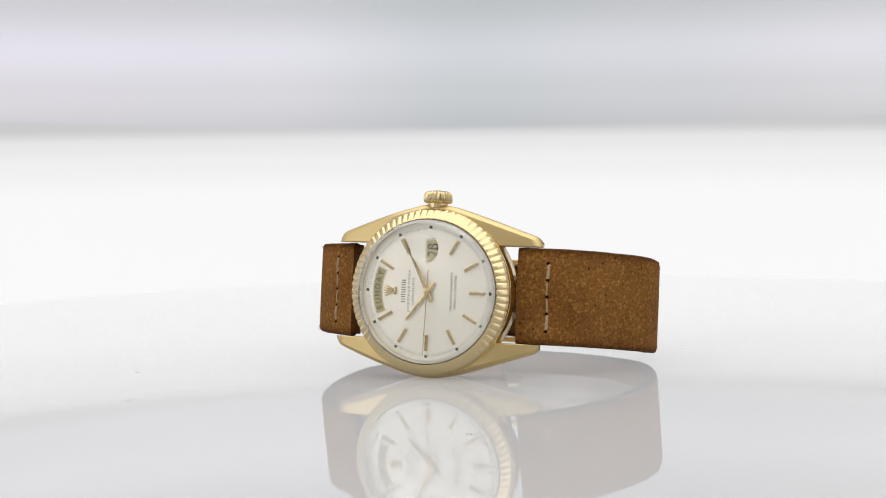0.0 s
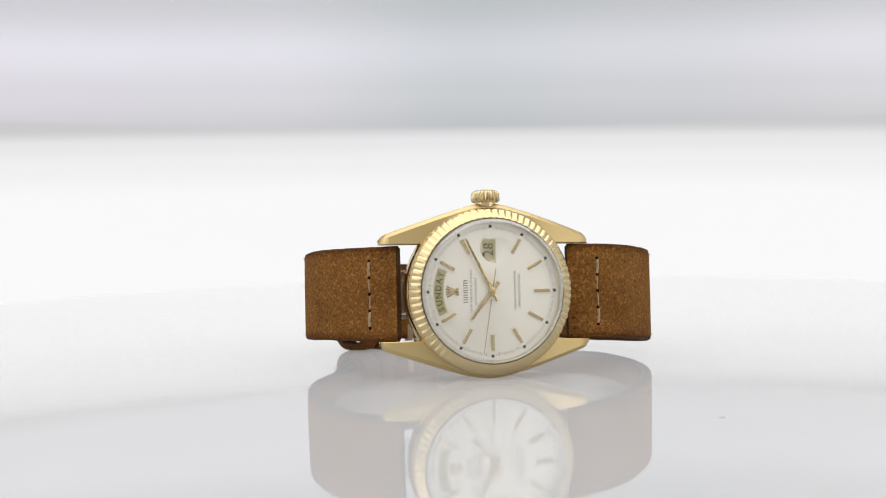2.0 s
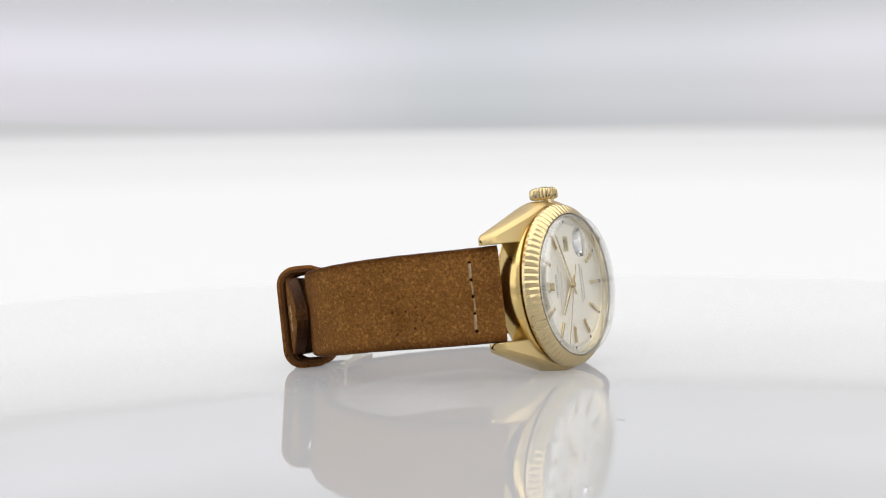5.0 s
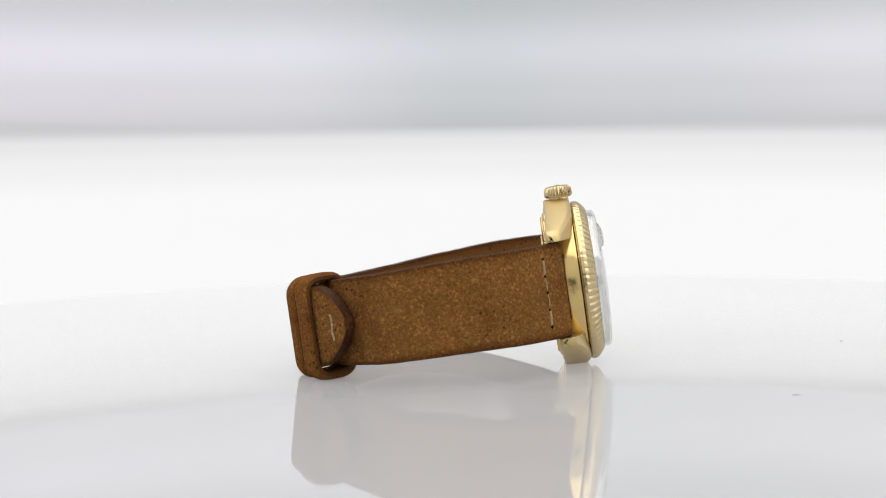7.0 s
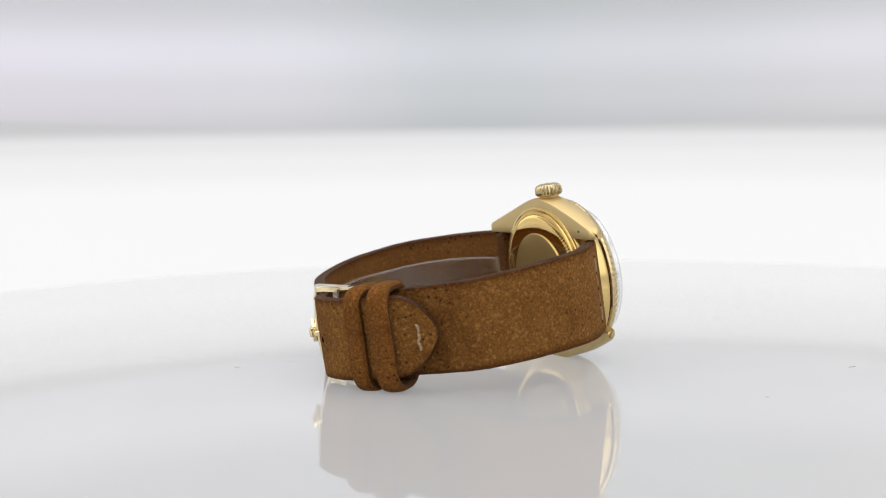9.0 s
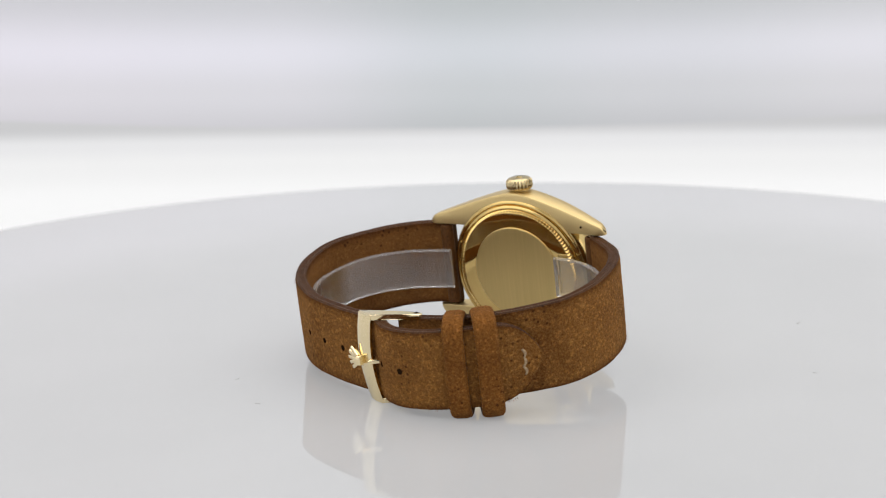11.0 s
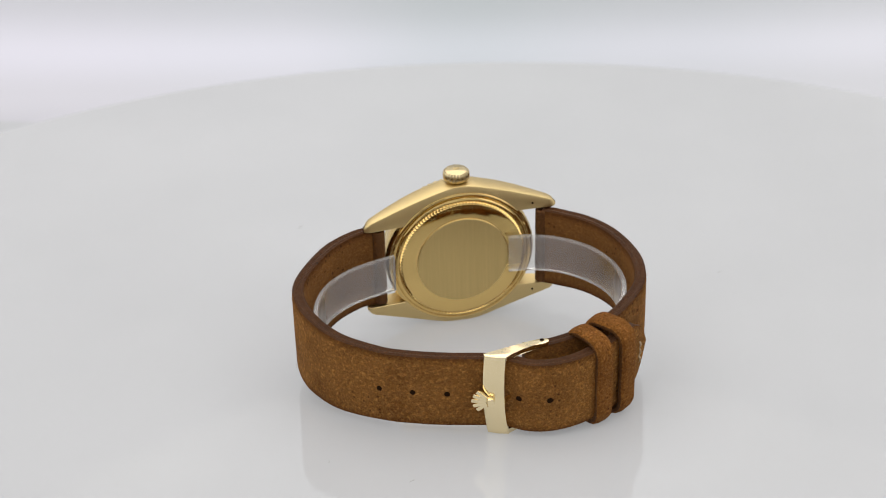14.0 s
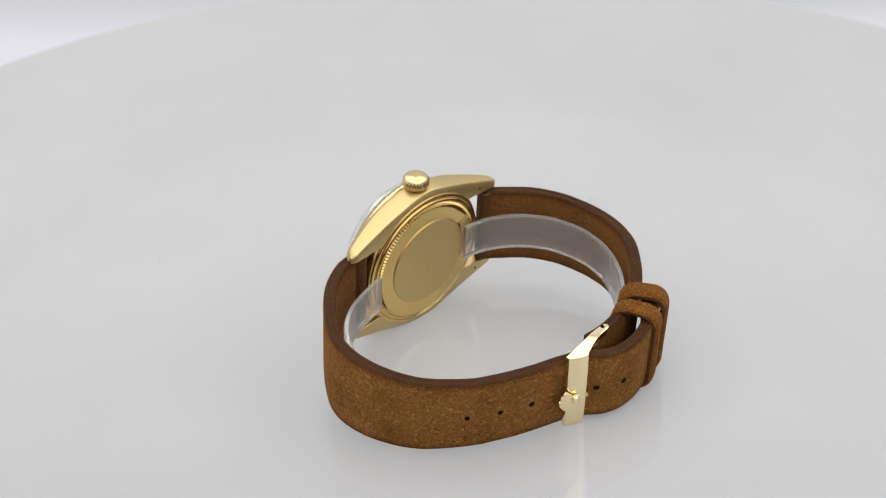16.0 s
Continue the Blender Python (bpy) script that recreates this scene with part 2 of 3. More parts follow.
def part(name, bm, material, parent=None, label="", basis=None, smooth=True, recalc=True, scale=MM, sharp=32):
    """Links a bmesh, drawn in millimetres, as one mesh object."""
    if recalc:
        bmesh.ops.recalc_face_normals(bm, faces=bm.faces)
    me = bpy.data.meshes.new(name)
    bm.to_mesh(me)
    bm.free()
    if scale != 1:
        me.transform(Matrix.Scale(scale, 4))
    for m in (material if isinstance(material, (list, tuple)) else [material]):
        me.materials.append(m)
    if smooth:
        me.shade_smooth()
        me.set_sharp_from_angle(angle=radians(sharp))
    ob = new(name, me)
    if parent:
        ob.parent = parent
    if basis is not None:
        ob.matrix_basis = basis
    if label:
        ob["label"] = label
    return ob


def box(bm, x0, x1, y0, y1, z0, z1, bevel=0.0, m=None):
    got = bmesh.ops.create_cube(bm, size=1)["verts"]
    for v in got:
        v.co = Vector(((x0 + x1) / 2 + v.co.x * (x1 - x0), (y0 + y1) / 2 + v.co.y * (y1 - y0), (z0 + z1) / 2 + v.co.z * (z1 - z0)))
    if bevel:
        edges = list({e for v in got for e in v.link_edges})
        res = bmesh.ops.bevel(bm, geom=edges, offset=bevel, segments=2, affect="EDGES", profile=0.5)
        got = list({v for f in res["faces"] for v in f.verts} | {v for v in got if v.is_valid})
    if m is not None:
        bmesh.ops.transform(bm, matrix=m, verts=got)
    return got


def lathe(bm, profile, n=96, wave=None, closed=False):
    """Turns (radius, height) pairs about the z axis; wave(k, a) may shift a ring's radius and height."""
    rings = []
    for k, (r, z) in enumerate(profile):
        if r < 1e-6:
            rings.append([bm.verts.new((0, 0, z))])
            continue
        ring = []
        for i in range(n):
            a = 2 * math.pi * i / n
            dr, dz = wave(k, i) if wave else (0, 0)
            ring.append(bm.verts.new(((r + dr) * math.cos(a), (r + dr) * math.sin(a), z + dz)))
        rings.append(ring)
    pairs = list(zip(rings, rings[1:]))
    if closed:
        pairs.append((rings[-1], rings[0]))
    for a, b in pairs:
        for i in range(n):
            j = (i + 1) % n
            if len(a) == 1:
                bm.faces.new((a[0], b[i], b[j]))
            elif len(b) == 1:
                bm.faces.new((a[i], b[0], a[j]))
            else:
                bm.faces.new((a[i], b[i], b[j], a[j]))


def loft(bm, sections, loop=False, caps=True, materials=None):
    """Skins a row of closed sections, each a list of points."""
    rings = [[bm.verts.new(p) for p in s] for s in sections]
    n = len(rings[0])
    pairs = list(zip(rings, rings[1:]))
    if loop:
        pairs.append((rings[-1], rings[0]))
    for a, b in pairs:
        for i in range(n):
            f = bm.faces.new((a[i], b[i], b[(i + 1) % n], a[(i + 1) % n]))
            if materials:
                f.material_index = materials[i]
    if caps and not loop:
        for ring in (rings[0][::-1], rings[-1]):
            f = bm.faces.new(ring)
            if materials:
                f.material_index = 1


def spline(points, steps):
    """A smooth run through the points, evenly spaced by length."""
    p = [Vector(q) for q in points]
    p = [2 * p[0] - p[1]] + p + [2 * p[-1] - p[-2]]
    run = []
    for a, b, c, d in zip(p, p[1:], p[2:], p[3:]):
        for k in range(24):
            t = k / 24
            run.append(0.5 * (2 * b + (c - a) * t + (2 * a - 5 * b + 4 * c - d) * t * t + (3 * b - a - 3 * c + d) * t ** 3))
    run.append(p[-2])
    length = [0.0]
    for a, b in zip(run, run[1:]):
        length.append(length[-1] + (b - a).length)
    out = []
    for k in range(steps + 1):
        want = length[-1] * k / steps
        i = max(1, next((i for i, q in enumerate(length) if q >= want - 1e-9), len(run) - 1))
        w = (want - length[i - 1]) / max(1e-9, length[i] - length[i - 1])
        out.append(run[i - 1].lerp(run[i], w))
    return out


def letters(text, height, m, material, parent, spacing=1.0):
    """One run of raised print with the built-in font, centred, as one mesh."""
    curve = bpy.data.curves.new("lettering", "FONT")
    curve.body, curve.size, curve.extrude = text, height * 1.38, 0.012
    curve.offset = 0.02 if 1 < height < 1.4 else 0.0
    curve.align_x, curve.align_y, curve.space_character, curve.resolution_u = "CENTER", "CENTER", spacing, 3
    ob = new("lettering", curve)
    me = bpy.data.meshes.new_from_object(ob.evaluated_get(bpy.context.evaluated_depsgraph_get()))
    bpy.data.objects.remove(ob)
    bpy.data.curves.remove(curve)
    me.transform(Matrix.Scale(MM, 4) @ m)
    me.materials.clear()
    me.materials.append(material)
    ob = new("lettering", me)
    ob.parent = parent
    return ob


# ---- studio ----
def slab(name, x0, x1, y0, y1, z0, z1, material):
    bm = bmesh.new()
    box(bm, x0, x1, y0, y1, z0, z1)
    return tagged(part(name, bm, material, smooth=False, scale=1), kind="structure")


slab("floor", -1.3, 1.3, -1.3, 1.3, -0.80, -0.75, floor_grey)
slab("ceiling", -1.3, 1.3, -1.3, 1.3, 1.05, 1.10, wall_white)
slab("wall_north", -1.3, 1.3, 1.2, 1.3, -0.75, 1.05, wall_white)
slab("wall_south", -1.3, 1.3, -1.3, -1.2, -0.75, 1.05, wall_dark)
slab("wall_west", -1.3, -1.2, -1.2, 1.2, -0.75, 1.05, wall_white)
slab("wall_east", 1.2, 1.3, -1.2, 1.2, -0.75, 1.05, wall_white)

# black card on a slim post behind the camera, added for dark dial reflections
bm = bmesh.new()
box(bm, -0.07, 0.135, -0.47, -0.46, 0.02, 0.094)
box(bm, 0.02, 0.04, -0.482, -0.4705, -0.738, 0.06)
box(bm, -0.06, 0.12, -0.56, -0.40, -0.75, -0.738)
tagged(part("reflection_board", bm, black_board, smooth=False, scale=1), kind="structure")

# turntable: a white acrylic disc on a black column
turntable = tagged(new("turntable"), "glossy white acrylic turntable disc on a black column", "turntable")
bm = bmesh.new()
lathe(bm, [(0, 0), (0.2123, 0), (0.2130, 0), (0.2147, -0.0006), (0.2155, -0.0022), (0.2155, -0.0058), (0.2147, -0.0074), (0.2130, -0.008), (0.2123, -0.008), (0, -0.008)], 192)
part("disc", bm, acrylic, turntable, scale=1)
bm = bmesh.new()
lathe(bm, [(0, -0.0085), (0.06, -0.0085), (0.062, -0.012), (0.062, -0.024), (0.03, -0.03), (0.03, -0.72), (0.12, -0.735), (0.125, -0.7495), (0, -0.7495)], 48)
part("column", bm, black_metal, turntable, "black metal turntable column", scale=1)

# backdrop: two curved panels with painted glow that swing with the camera's arm
backdrop = tagged(new("backdrop"), "white and pale grey curved panels behind the turntable, with painted glow", "backdrop", kind="structure")


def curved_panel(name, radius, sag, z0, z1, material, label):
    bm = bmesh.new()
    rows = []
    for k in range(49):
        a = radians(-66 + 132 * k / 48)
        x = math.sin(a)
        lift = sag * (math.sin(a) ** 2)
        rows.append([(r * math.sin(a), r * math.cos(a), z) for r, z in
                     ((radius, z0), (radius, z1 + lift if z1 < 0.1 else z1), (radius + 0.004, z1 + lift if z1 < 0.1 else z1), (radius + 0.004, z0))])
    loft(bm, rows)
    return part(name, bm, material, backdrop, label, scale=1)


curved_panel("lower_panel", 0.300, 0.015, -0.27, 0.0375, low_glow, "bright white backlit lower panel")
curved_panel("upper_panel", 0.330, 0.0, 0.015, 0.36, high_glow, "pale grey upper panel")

# ---- wristwatch ----
# its own axes: x to six o'clock, y to three o'clock and the crown, z out of the dial; origin at the dial's middle
WATCH = Matrix(((0.4976152, -0.0914509, 0.8625635, 0.0218745), (0.8669983, 0.0826190, -0.4914142, -0.0145918),
                (-0.0263239, 0.9923764, 0.1204002, 0.0186772), (0, 0, 0, 1)))
DIAL = WATCH @ pose(0, 0, -0.0006)
watch = tagged(new("wristwatch"), "yellow gold wristwatch with silver dial on a brown suede strap", "watch")


def wpart(name, bm, material, label="", **more):
    return part(name, bm, material, watch, label, WATCH, **more)


# case: round body and two long flanks that end in the lugs
bm = bmesh.new()
lathe(bm, [(0, -8.2), (16.6, -8.2), (17.3, -7.9), (17.75, -7.2), (17.85, -3.4), (17.6, -2.65), (17.0, -2.38), (14.8, -2.3), (14.8, -1.0), (0, -1.0)], 128)
for f in bm.faces:
    f.material_index = 1
for s in (1, -1):
    secs = []
    for k in range(61):
        x = -22.9 + 45.8 * k / 60
        q = abs(x) / 22.9
        peak, tip, soft_ = (18.75, 12.0, 0.03) if s > 0 else (18.35, 11.9, 0.04)
        out = peak - (peak - tip) * (math.sqrt(q * q + soft_) - math.sqrt(soft_)) / (math.sqrt(1 + soft_) - math.sqrt(soft_))
        inn = 10.25
        top = -2.35 - 3.5 * max(0, (q - 0.40) / 0.60) ** 1.5
        bot = -8.25 - 0.7 * max(0, (q - 0.5) / 0.5) ** 1.3
        end = max(0.0, (q - 0.93) / 0.07)
        top -= 1.1 * end ** 2
        bot += 0.9 * end ** 2
        out -= 0.8 * end ** 2.5
        c = 0.55
        sec = [(x, inn, bot + 0.1), (x, inn + 0.1, bot), (x, out - c, bot), (x, out - 0.12, bot + 0.2), (x, out, bot + c),
               (x, out, top - 1.1), (x, out - 0.15, top - 0.7), (x, out - 0.85, top - 0.05), (x, inn + 0.15, top), (x, inn, top - 0.15)]
        secs.append([(px, s * py, pz) for px, py, pz in (sec if s > 0 else sec[::-1])])
    loft(bm, secs, materials=[0] * 10)
case = wpart("case", bm, [gold_satin, gold_barrel], "satin and polished yellow gold case with lugs")
for sx in (1, -1):
    for sy in (1, -1) if sx < 0 else ():
        bm = bmesh.new()
        lathe(bm, [(0, 0.03), (0.2, 0.03), (0.27, 0.0), (0.27, -0.2), (0, -0.2)], 16)
        part("lug_hole", bm, hole_dark, case, basis=pose(sx * 17.2 * MM, sy * 11.9 * MM, -8.62 * MM, 180, 0, 0))
    bm = bmesh.new()
    e = 10.2 if sx > 0 else 9.95
    lathe(bm, [(0, -e), (0.55, -e), (0.55, -9.2), (0.85, -9.1), (0.85, 9.1), (0.55, 9.2), (0.55, e), (0, e)], 16)
    part("spring_bar", bm, steel, case, "steel spring bar", basis=pose((19.5 if sx > 0 else -19.5) * MM, 0, (-7.4 if sx > 0 else -8.3) * MM, 90, 0, 0))

# fluted bezel
bm = bmesh.new()
FL = 72


def flute(k, i):
    if 3 <= k <= 7:
        s = (1.0, 1.0, 0.7, 0.0, -1.0, 0.0)[i % 6]
        w = (0.06, 0.10, 0.09, 0.065, 0.025)[k - 3]
        return (s * w * 0.6, s * w)
    return (0, 0)


lathe(bm, [(14.9, -2.25), (17.35, -2.25), (17.62, -1.95), (17.6, -1.35), (17.25, -0.65), (16.6, 0.0), (15.9, 0.6), (15.55, 0.85), (15.4, 0.9), (15.3, 0.75), (15.2, -0.6), (14.9, -0.6)],
      FL * 6, flute, closed=True)
wpart("bezel", bm, gold, "fluted polished gold bezel", sharp=14)

# dark seal between bezel and crystal
bm = bmesh.new()
lathe(bm, [(15.2, 0.5), (15.2, 0.93), (15.33, 0.93), (15.33, 0.5)], 128, closed=True)
wpart("crystal_seal", bm, seal_dark, "thin dark seal ring")

# rehaut ring, dial
bm = bmesh.new()
lathe(bm, [(14.78, -1.2), (14.78, -0.54), (15.14, 0.66), (15.19, 0.62), (15.19, -1.2)], 128, closed=True)
wpart("rehaut", bm, rehaut_metal, "silvery inner flange ring")
bm = bmesh.new()
lathe(bm, [(0, 0), (14.5, 0), (14.75, -0.06), (14.75, -0.4), (0, -0.4)], 128)
dial = wpart("dial", bm, dial_silver, "silver sunburst dial")
dial.matrix_basis = DIAL


def hour(a, r, z=0.0):
    """A pose on the dial: a degrees clockwise from twelve, r out; its -x points outwards."""
    return pose(0, 0, 0, 0, 0, -a) @ Matrix.Translation((-r * MM, 0, z * MM))


for h in range(1, 13):
    bm = bmesh.new()
    lathe(bm, [(0, 0.1), (0.22, 0.1), (0.34, 0.03), (0.34, 0.0), (0, 0.0)], 14)
    part("minute_dot", bm, ink, dial, basis=hour(30 * h, 13.65, 0.004))
    if h in (3, 12):
        continue
    bm = bmesh.new()
    box(bm, -1.75, 1.75, -0.33, 0.33, 0.0, 0.42, 0.09)
    part("hour_marker", bm, gold_applied, dial, "applied gold baton", basis=hour(30 * h, 10.85), smooth=False)
bm = bmesh.new()
for k in range(240):
    if k % 20 == 0:
        continue
    long = k % 4 == 0
    a = radians(k * 1.5)
    box(bm, -0.5 if long else -0.3, 0.28, -0.055 if long else -0.03, 0.055 if long else 0.03, 0.004, 0.012, m=Matrix.Rotation(a, 4, "Z") @ Matrix.Translation((13.4, 0, 0)))
tagged(part("minute_track", bm, ink_soft, dial, "fine grey printed minute track", smooth=False), kind="stuff")

# day window along an arc at twelve, date window at three
bm = bmesh.new()


def arc_plate(bm, r0, r1, half, z0, z1, n=24):
    secs = []
    for k in range(n + 1):
        a = math.pi - radians(-half + 2 * half * k / n)
        secs.append([(r * math.cos(a), r * math.sin(a), z) for r, z in ((r0, z0), (r1, z0), (r1, z1), (r0, z1))])
    loft(bm, secs)


arc_plate(bm, 10.45, 12.35, 24.0, 0.0, 0.03)
day_window = part("day_window", bm, champagne, dial, "champagne day disc in a curved window")
bm = bmesh.new()
for r0, r1 in ((10.3, 10.5), (12.3, 12.5)):
    arc_plate(bm, r0, r1, 24.6, 0.0, 0.10)
for s in (1, -1):
    box(bm, -12.5, -10.3, -0.1, 0.1, 0, 0.1, m=Matrix.Rotation(radians(s * 24.2), 4, "Z"))
part("window_frame", bm, frame_metal, day_window, "thin bevelled frame")
for ch, at in zip("SUNDAY", (-19.0, -11.6, -3.9, 3.9, 11.3, 18.4)):
    a = radians(at)
    letters(ch, 1.25, Matrix.Translation((-11.38 * math.cos(a), 11.38 * math.sin(a), 0.035)) @ Matrix.Rotation(radians(90) - a, 4, "Z"), ink, day_window)
bm = bmesh.new()
box(bm, -0.9, 0.9, 7.35, 10.35, 0, 0.03)
date_window = part("date_window", bm, champagne, dial, "champagne date disc in a square window", smooth=False)
bm = bmesh.new()
for x0, x1, y0, y1 in ((-1.08, -0.9, 7.17, 10.53), (0.9, 1.08, 7.17, 10.53), (-0.9, 0.9, 7.17, 7.35), (-0.9, 0.9, 10.35, 10.53)):
    box(bm, x0, x1, y0, y1, 0, 0.1)
part("window_frame", bm, frame_metal, date_window, "thin bevelled frame", smooth=False)
letters("28", 1.45, Matrix.Translation((0, 8.85, 0.035)) @ Matrix.Rotation(radians(90), 4, "Z"), ink_black, date_window, 1.05)

# print: words that can be read, bars for names
for text, x, high, wide in (("SUPERLATIVE CHRONOMETER", 5.1, 0.52, 8.4), ("OFFICIALLY CERTIFIED", 6.0, 0.52, 7.0)):
    ob = letters(text, high, Matrix.Translation((x, 0, 0.006)) @ Matrix.Rotation(radians(90), 4, "Z"), ink, dial)
    now = max(v.co.y for v in ob.data.vertices) - min(v.co.y for v in ob.data.vertices)
    ob.data.transform(Matrix.Diagonal((1, wide * MM / now, 1, 1)))


def bars(x, high, wide, count, gap):
    """A line of print too fine to spell: one bar for each of its letters."""
    bm = bmesh.new()
    step = wide / count
    for k in range(count):
        y = -wide / 2 + step * (k + 0.5)
        box(bm, x - high / 2, x + high / 2, y - step * gap / 2, y + step * gap / 2, 0.004, 0.02)
    part("print_bar", bm, ink_soft if high < 0.8 else ink, dial, smooth=False)


bars(-5.6, 0.95, 5.0, 10, 0.34)
bars(-4.4, 0.5, 9.0, 32, 0.4)
bars(-3.4, 0.55, 5.8, 16, 0.4)
bm = bmesh.new()
for k in range(5):
    a = radians(-26 + 13 * k)
    box(bm, -2.6, -0.3, -0.16, 0.16, 0.0, 0.28, 0.05, Matrix.Translation((-7.3, 0, 0)) @ Matrix.Rotation(-a, 4, "Z"))
box(bm, -7.75, -7.05, -0.85, 0.85, 0, 0.3, 0.1)
part("emblem", bm, gold_applied, dial, "small applied gold fan emblem")


# hands
def hand(name, tip, tail, w0, w1, z, material, boss):
    bm = bmesh.new()
    ring = [(-tip, -w1), (-tip - 0.25, 0), (-tip, w1), (0, w0), (tail, w0 * 0.85), (tail, -w0 * 0.85), (0, -w0)]
    low = [bm.verts.new((x, y, z)) for x, y in ring]
    ridge = [bm.verts.new((x, y * 0.35, z + 0.14)) for x, y in ring]
    bm.faces.new(low[::-1])
    bm.faces.new(ridge)
    for i in range(7):
        bm.faces.new((low[i], low[(i + 1) % 7], ridge[(i + 1) % 7], ridge[i]))
    if boss:
        lathe(bm, [(0, z - 0.1), (boss, z - 0.1), (boss, z + 0.16), (boss * 0.8, z + 0.22), (0.3, z + 0.22), (0.26, z + 0.17), (0, z + 0.17)], 24)
    return bm


def slit(owner, a, b, z):
    """The dark inlaid line along a hand."""
    bm = bmesh.new()
    box(bm, -a, -b, -0.075, 0.075, z + 0.1, z + 0.155)
    part("inlay", bm, ink, owner, "dark inlaid line", smooth=False)


ob = wpart("hour_hand", hand("hour_hand", 7.6, 2.4, 0.48, 0.27, 0.55, gold, 0.8), gold_applied, "tapered gold hour hand")
ob.matrix_basis = DIAL @ pose(0, 0, 0, 0, 0, -307.0)
slit(ob, 7.2, 3.2, 0.55)
ob = wpart("minute_hand", hand("minute_hand", 12.2, 2.4, 0.45, 0.22, 0.85, gold, 0.75), gold_applied, "tapered gold minute hand")
ob.matrix_basis = DIAL @ pose(0, 0, 0, 0, 0, -63.4)
slit(ob, 11.8, 5.6, 0.85)
seconds_hand = wpart("seconds_hand", hand("seconds_hand", 13.0, 4.6, 0.13, 0.07, 1.1, gold, 0.62), gold, "thin gold seconds hand")

# crystal: a domed acrylic shell with a date lens on it
bm = bmesh.new()
lathe(bm, [(0, 3.42), (6, 3.32), (11, 3.08), (13.4, 2.88), (14.4, 2.70), (15.0, 2.4), (15.2, 2.0), (15.2, 0.7), (14.6, 0.7), (14.6, 1.9), (14.3, 2.2), (13.2, 2.38), (11, 2.56), (6, 2.8), (0, 2.9)], 128)
for k, f in enumerate(bm.faces):
    f.material_index = 1 if 4 <= k // 128 <= 8 else 0
crystal = wpart("crystal", bm, [thin, rim], "clear domed acrylic crystal")
bm = bmesh.new()
lathe(bm, [(0, 0.95), (0.8, 0.9), (1.6, 0.74), (2.3, 0.48), (2.9, 0.16), (3.1, -0.02), (3.15, -0.3), (0, -0.2)], 48)
lens = part("date_lens", bm, glass, crystal, "round magnifying lens over the date", basis=pose(0, 8.9 * MM, 3.18 * MM, -1.8, 0, 0))
crystal.visible_shadow = lens.visible_shadow = False

# crown at three o'clock
bm = bmesh.new()
CF = 24


def knurl(k, i):
    return ((0.0, 0.0, 0.16, 0.16, 0.16, 0.0, 0.0, 0.0)[min(k, 7)] * (1, 0.2, -1, -1)[i % 4] if 1 < k < 5 else 0.0, 0)


lathe(bm, [(0, 0), (2.5, 0), (2.85, 0.3), (2.95, 0.7), (2.88, 2.0), (2.6, 2.42), (2.1, 2.62), (0, 2.75)], CF * 4, knurl)
crown = wpart("crown", bm, gold, "knurled gold winding crown")
crown.matrix_basis = WATCH @ Matrix.Translation((0, 18.9 * MM, -4.6 * MM)) @ pose(0, 0, 0, -90)
bm = bmesh.new()
lathe(bm, [(0, -2.6), (2.15, -2.6), (2.15, 0.05), (0, 0.05)], 32)
part("crown_tube", bm, gold, crown)
bm = bmesh.new()
for k in range(4):
    box(bm, -0.7 + 0.36 * k, -0.5 + 0.36 * k, -0.6, 0.5 - 0.1 * abs(k - 1.5), 2.63, 2.82, 0.03)
part("crown_relief", bm, gold_satin, crown)

# screwed case back
bm = bmesh.new()


def coin(k, i):
    s = (0.0, 0.13, 0.0, -0.13)[i % 4]
    return (s * 0.7, -s) if k in (12, 13, 14) else (0, 0)


lathe(bm, [(0, -8.0), (17.0, -8.0), (17.0, -8.35), (16.8, -8.5), (16.35, -8.55), (16.2, -8.38), (16.05, -8.38), (15.95, -8.75), (15.7, -8.95), (15.35, -9.0),
           (15.2, -8.85), (15.1, -8.85), (15.0, -9.05), (14.85, -9.2), (14.6, -9.3), (14.45, -9.37), (14.2, -9.41), (11.0, -9.52), (0, -9.54)], 120 * 4, coin)
back = wpart("case_back", bm, gold_mirror, "polished gold screw-down case back with a coin edge")
bm = bmesh.new()
lathe(bm, [(0, -9.48), (11.0, -9.48), (10.95, -9.72), (10.8, -9.82), (0, -9.86)], 96)
part("back_disc", bm, gold_brushed, back, "brushed matt gold centre disc")

# ---- strap ----
LONG = [(18.0, -5.5), (21.2, -5.1), (25.2, -5.8), (32.2, -9.9), (38.2, -16.6), (42.7, -23.6), (44, -30), (43.0, -38), (39.0, -46), (31.2, -53.1), (24.9, -56.5),
        (18.2, -59.2), (11.5, -61.3), (6.5, -63.2), (2.5, -66.2), (-2.2, -67.6), (-8, -67.2), (-14, -65.0), (-20, -61.6), (-25.3, -57.7), (-28.6, -53.9)]
SHORT = [(-19.3, -5.9), (-21.2, -7.4), (-24.0, -9.6), (-29, -14.4), (-32.5, -21), (-34.1, -29), (-34.0, -37), (-31.7, -44.5), (-27.5, -50.2), (-21, -55.2), (-14, -58.8),
         (-7, -60.6), (-2.0, -61.0), (1.6, -60.8)]


def swayed(line):
    """The loop leans to twelve o'clock as it goes back from the case."""
    out = []
    for x, z in line:
        q = min(1.0, max(0.0, (-z - 10) / 40))
        q = q * q * (3 - 2 * q)
        dx, dz = -2.0 * q, 1.0 * q
        if x < -25 and z < -18:
            dx, dz = dx + 0.7 * q, dz + 0.4 * q
        out.append((x + dx, z + dz))
    return out


LONG, SHORT = swayed(LONG), swayed(SHORT)


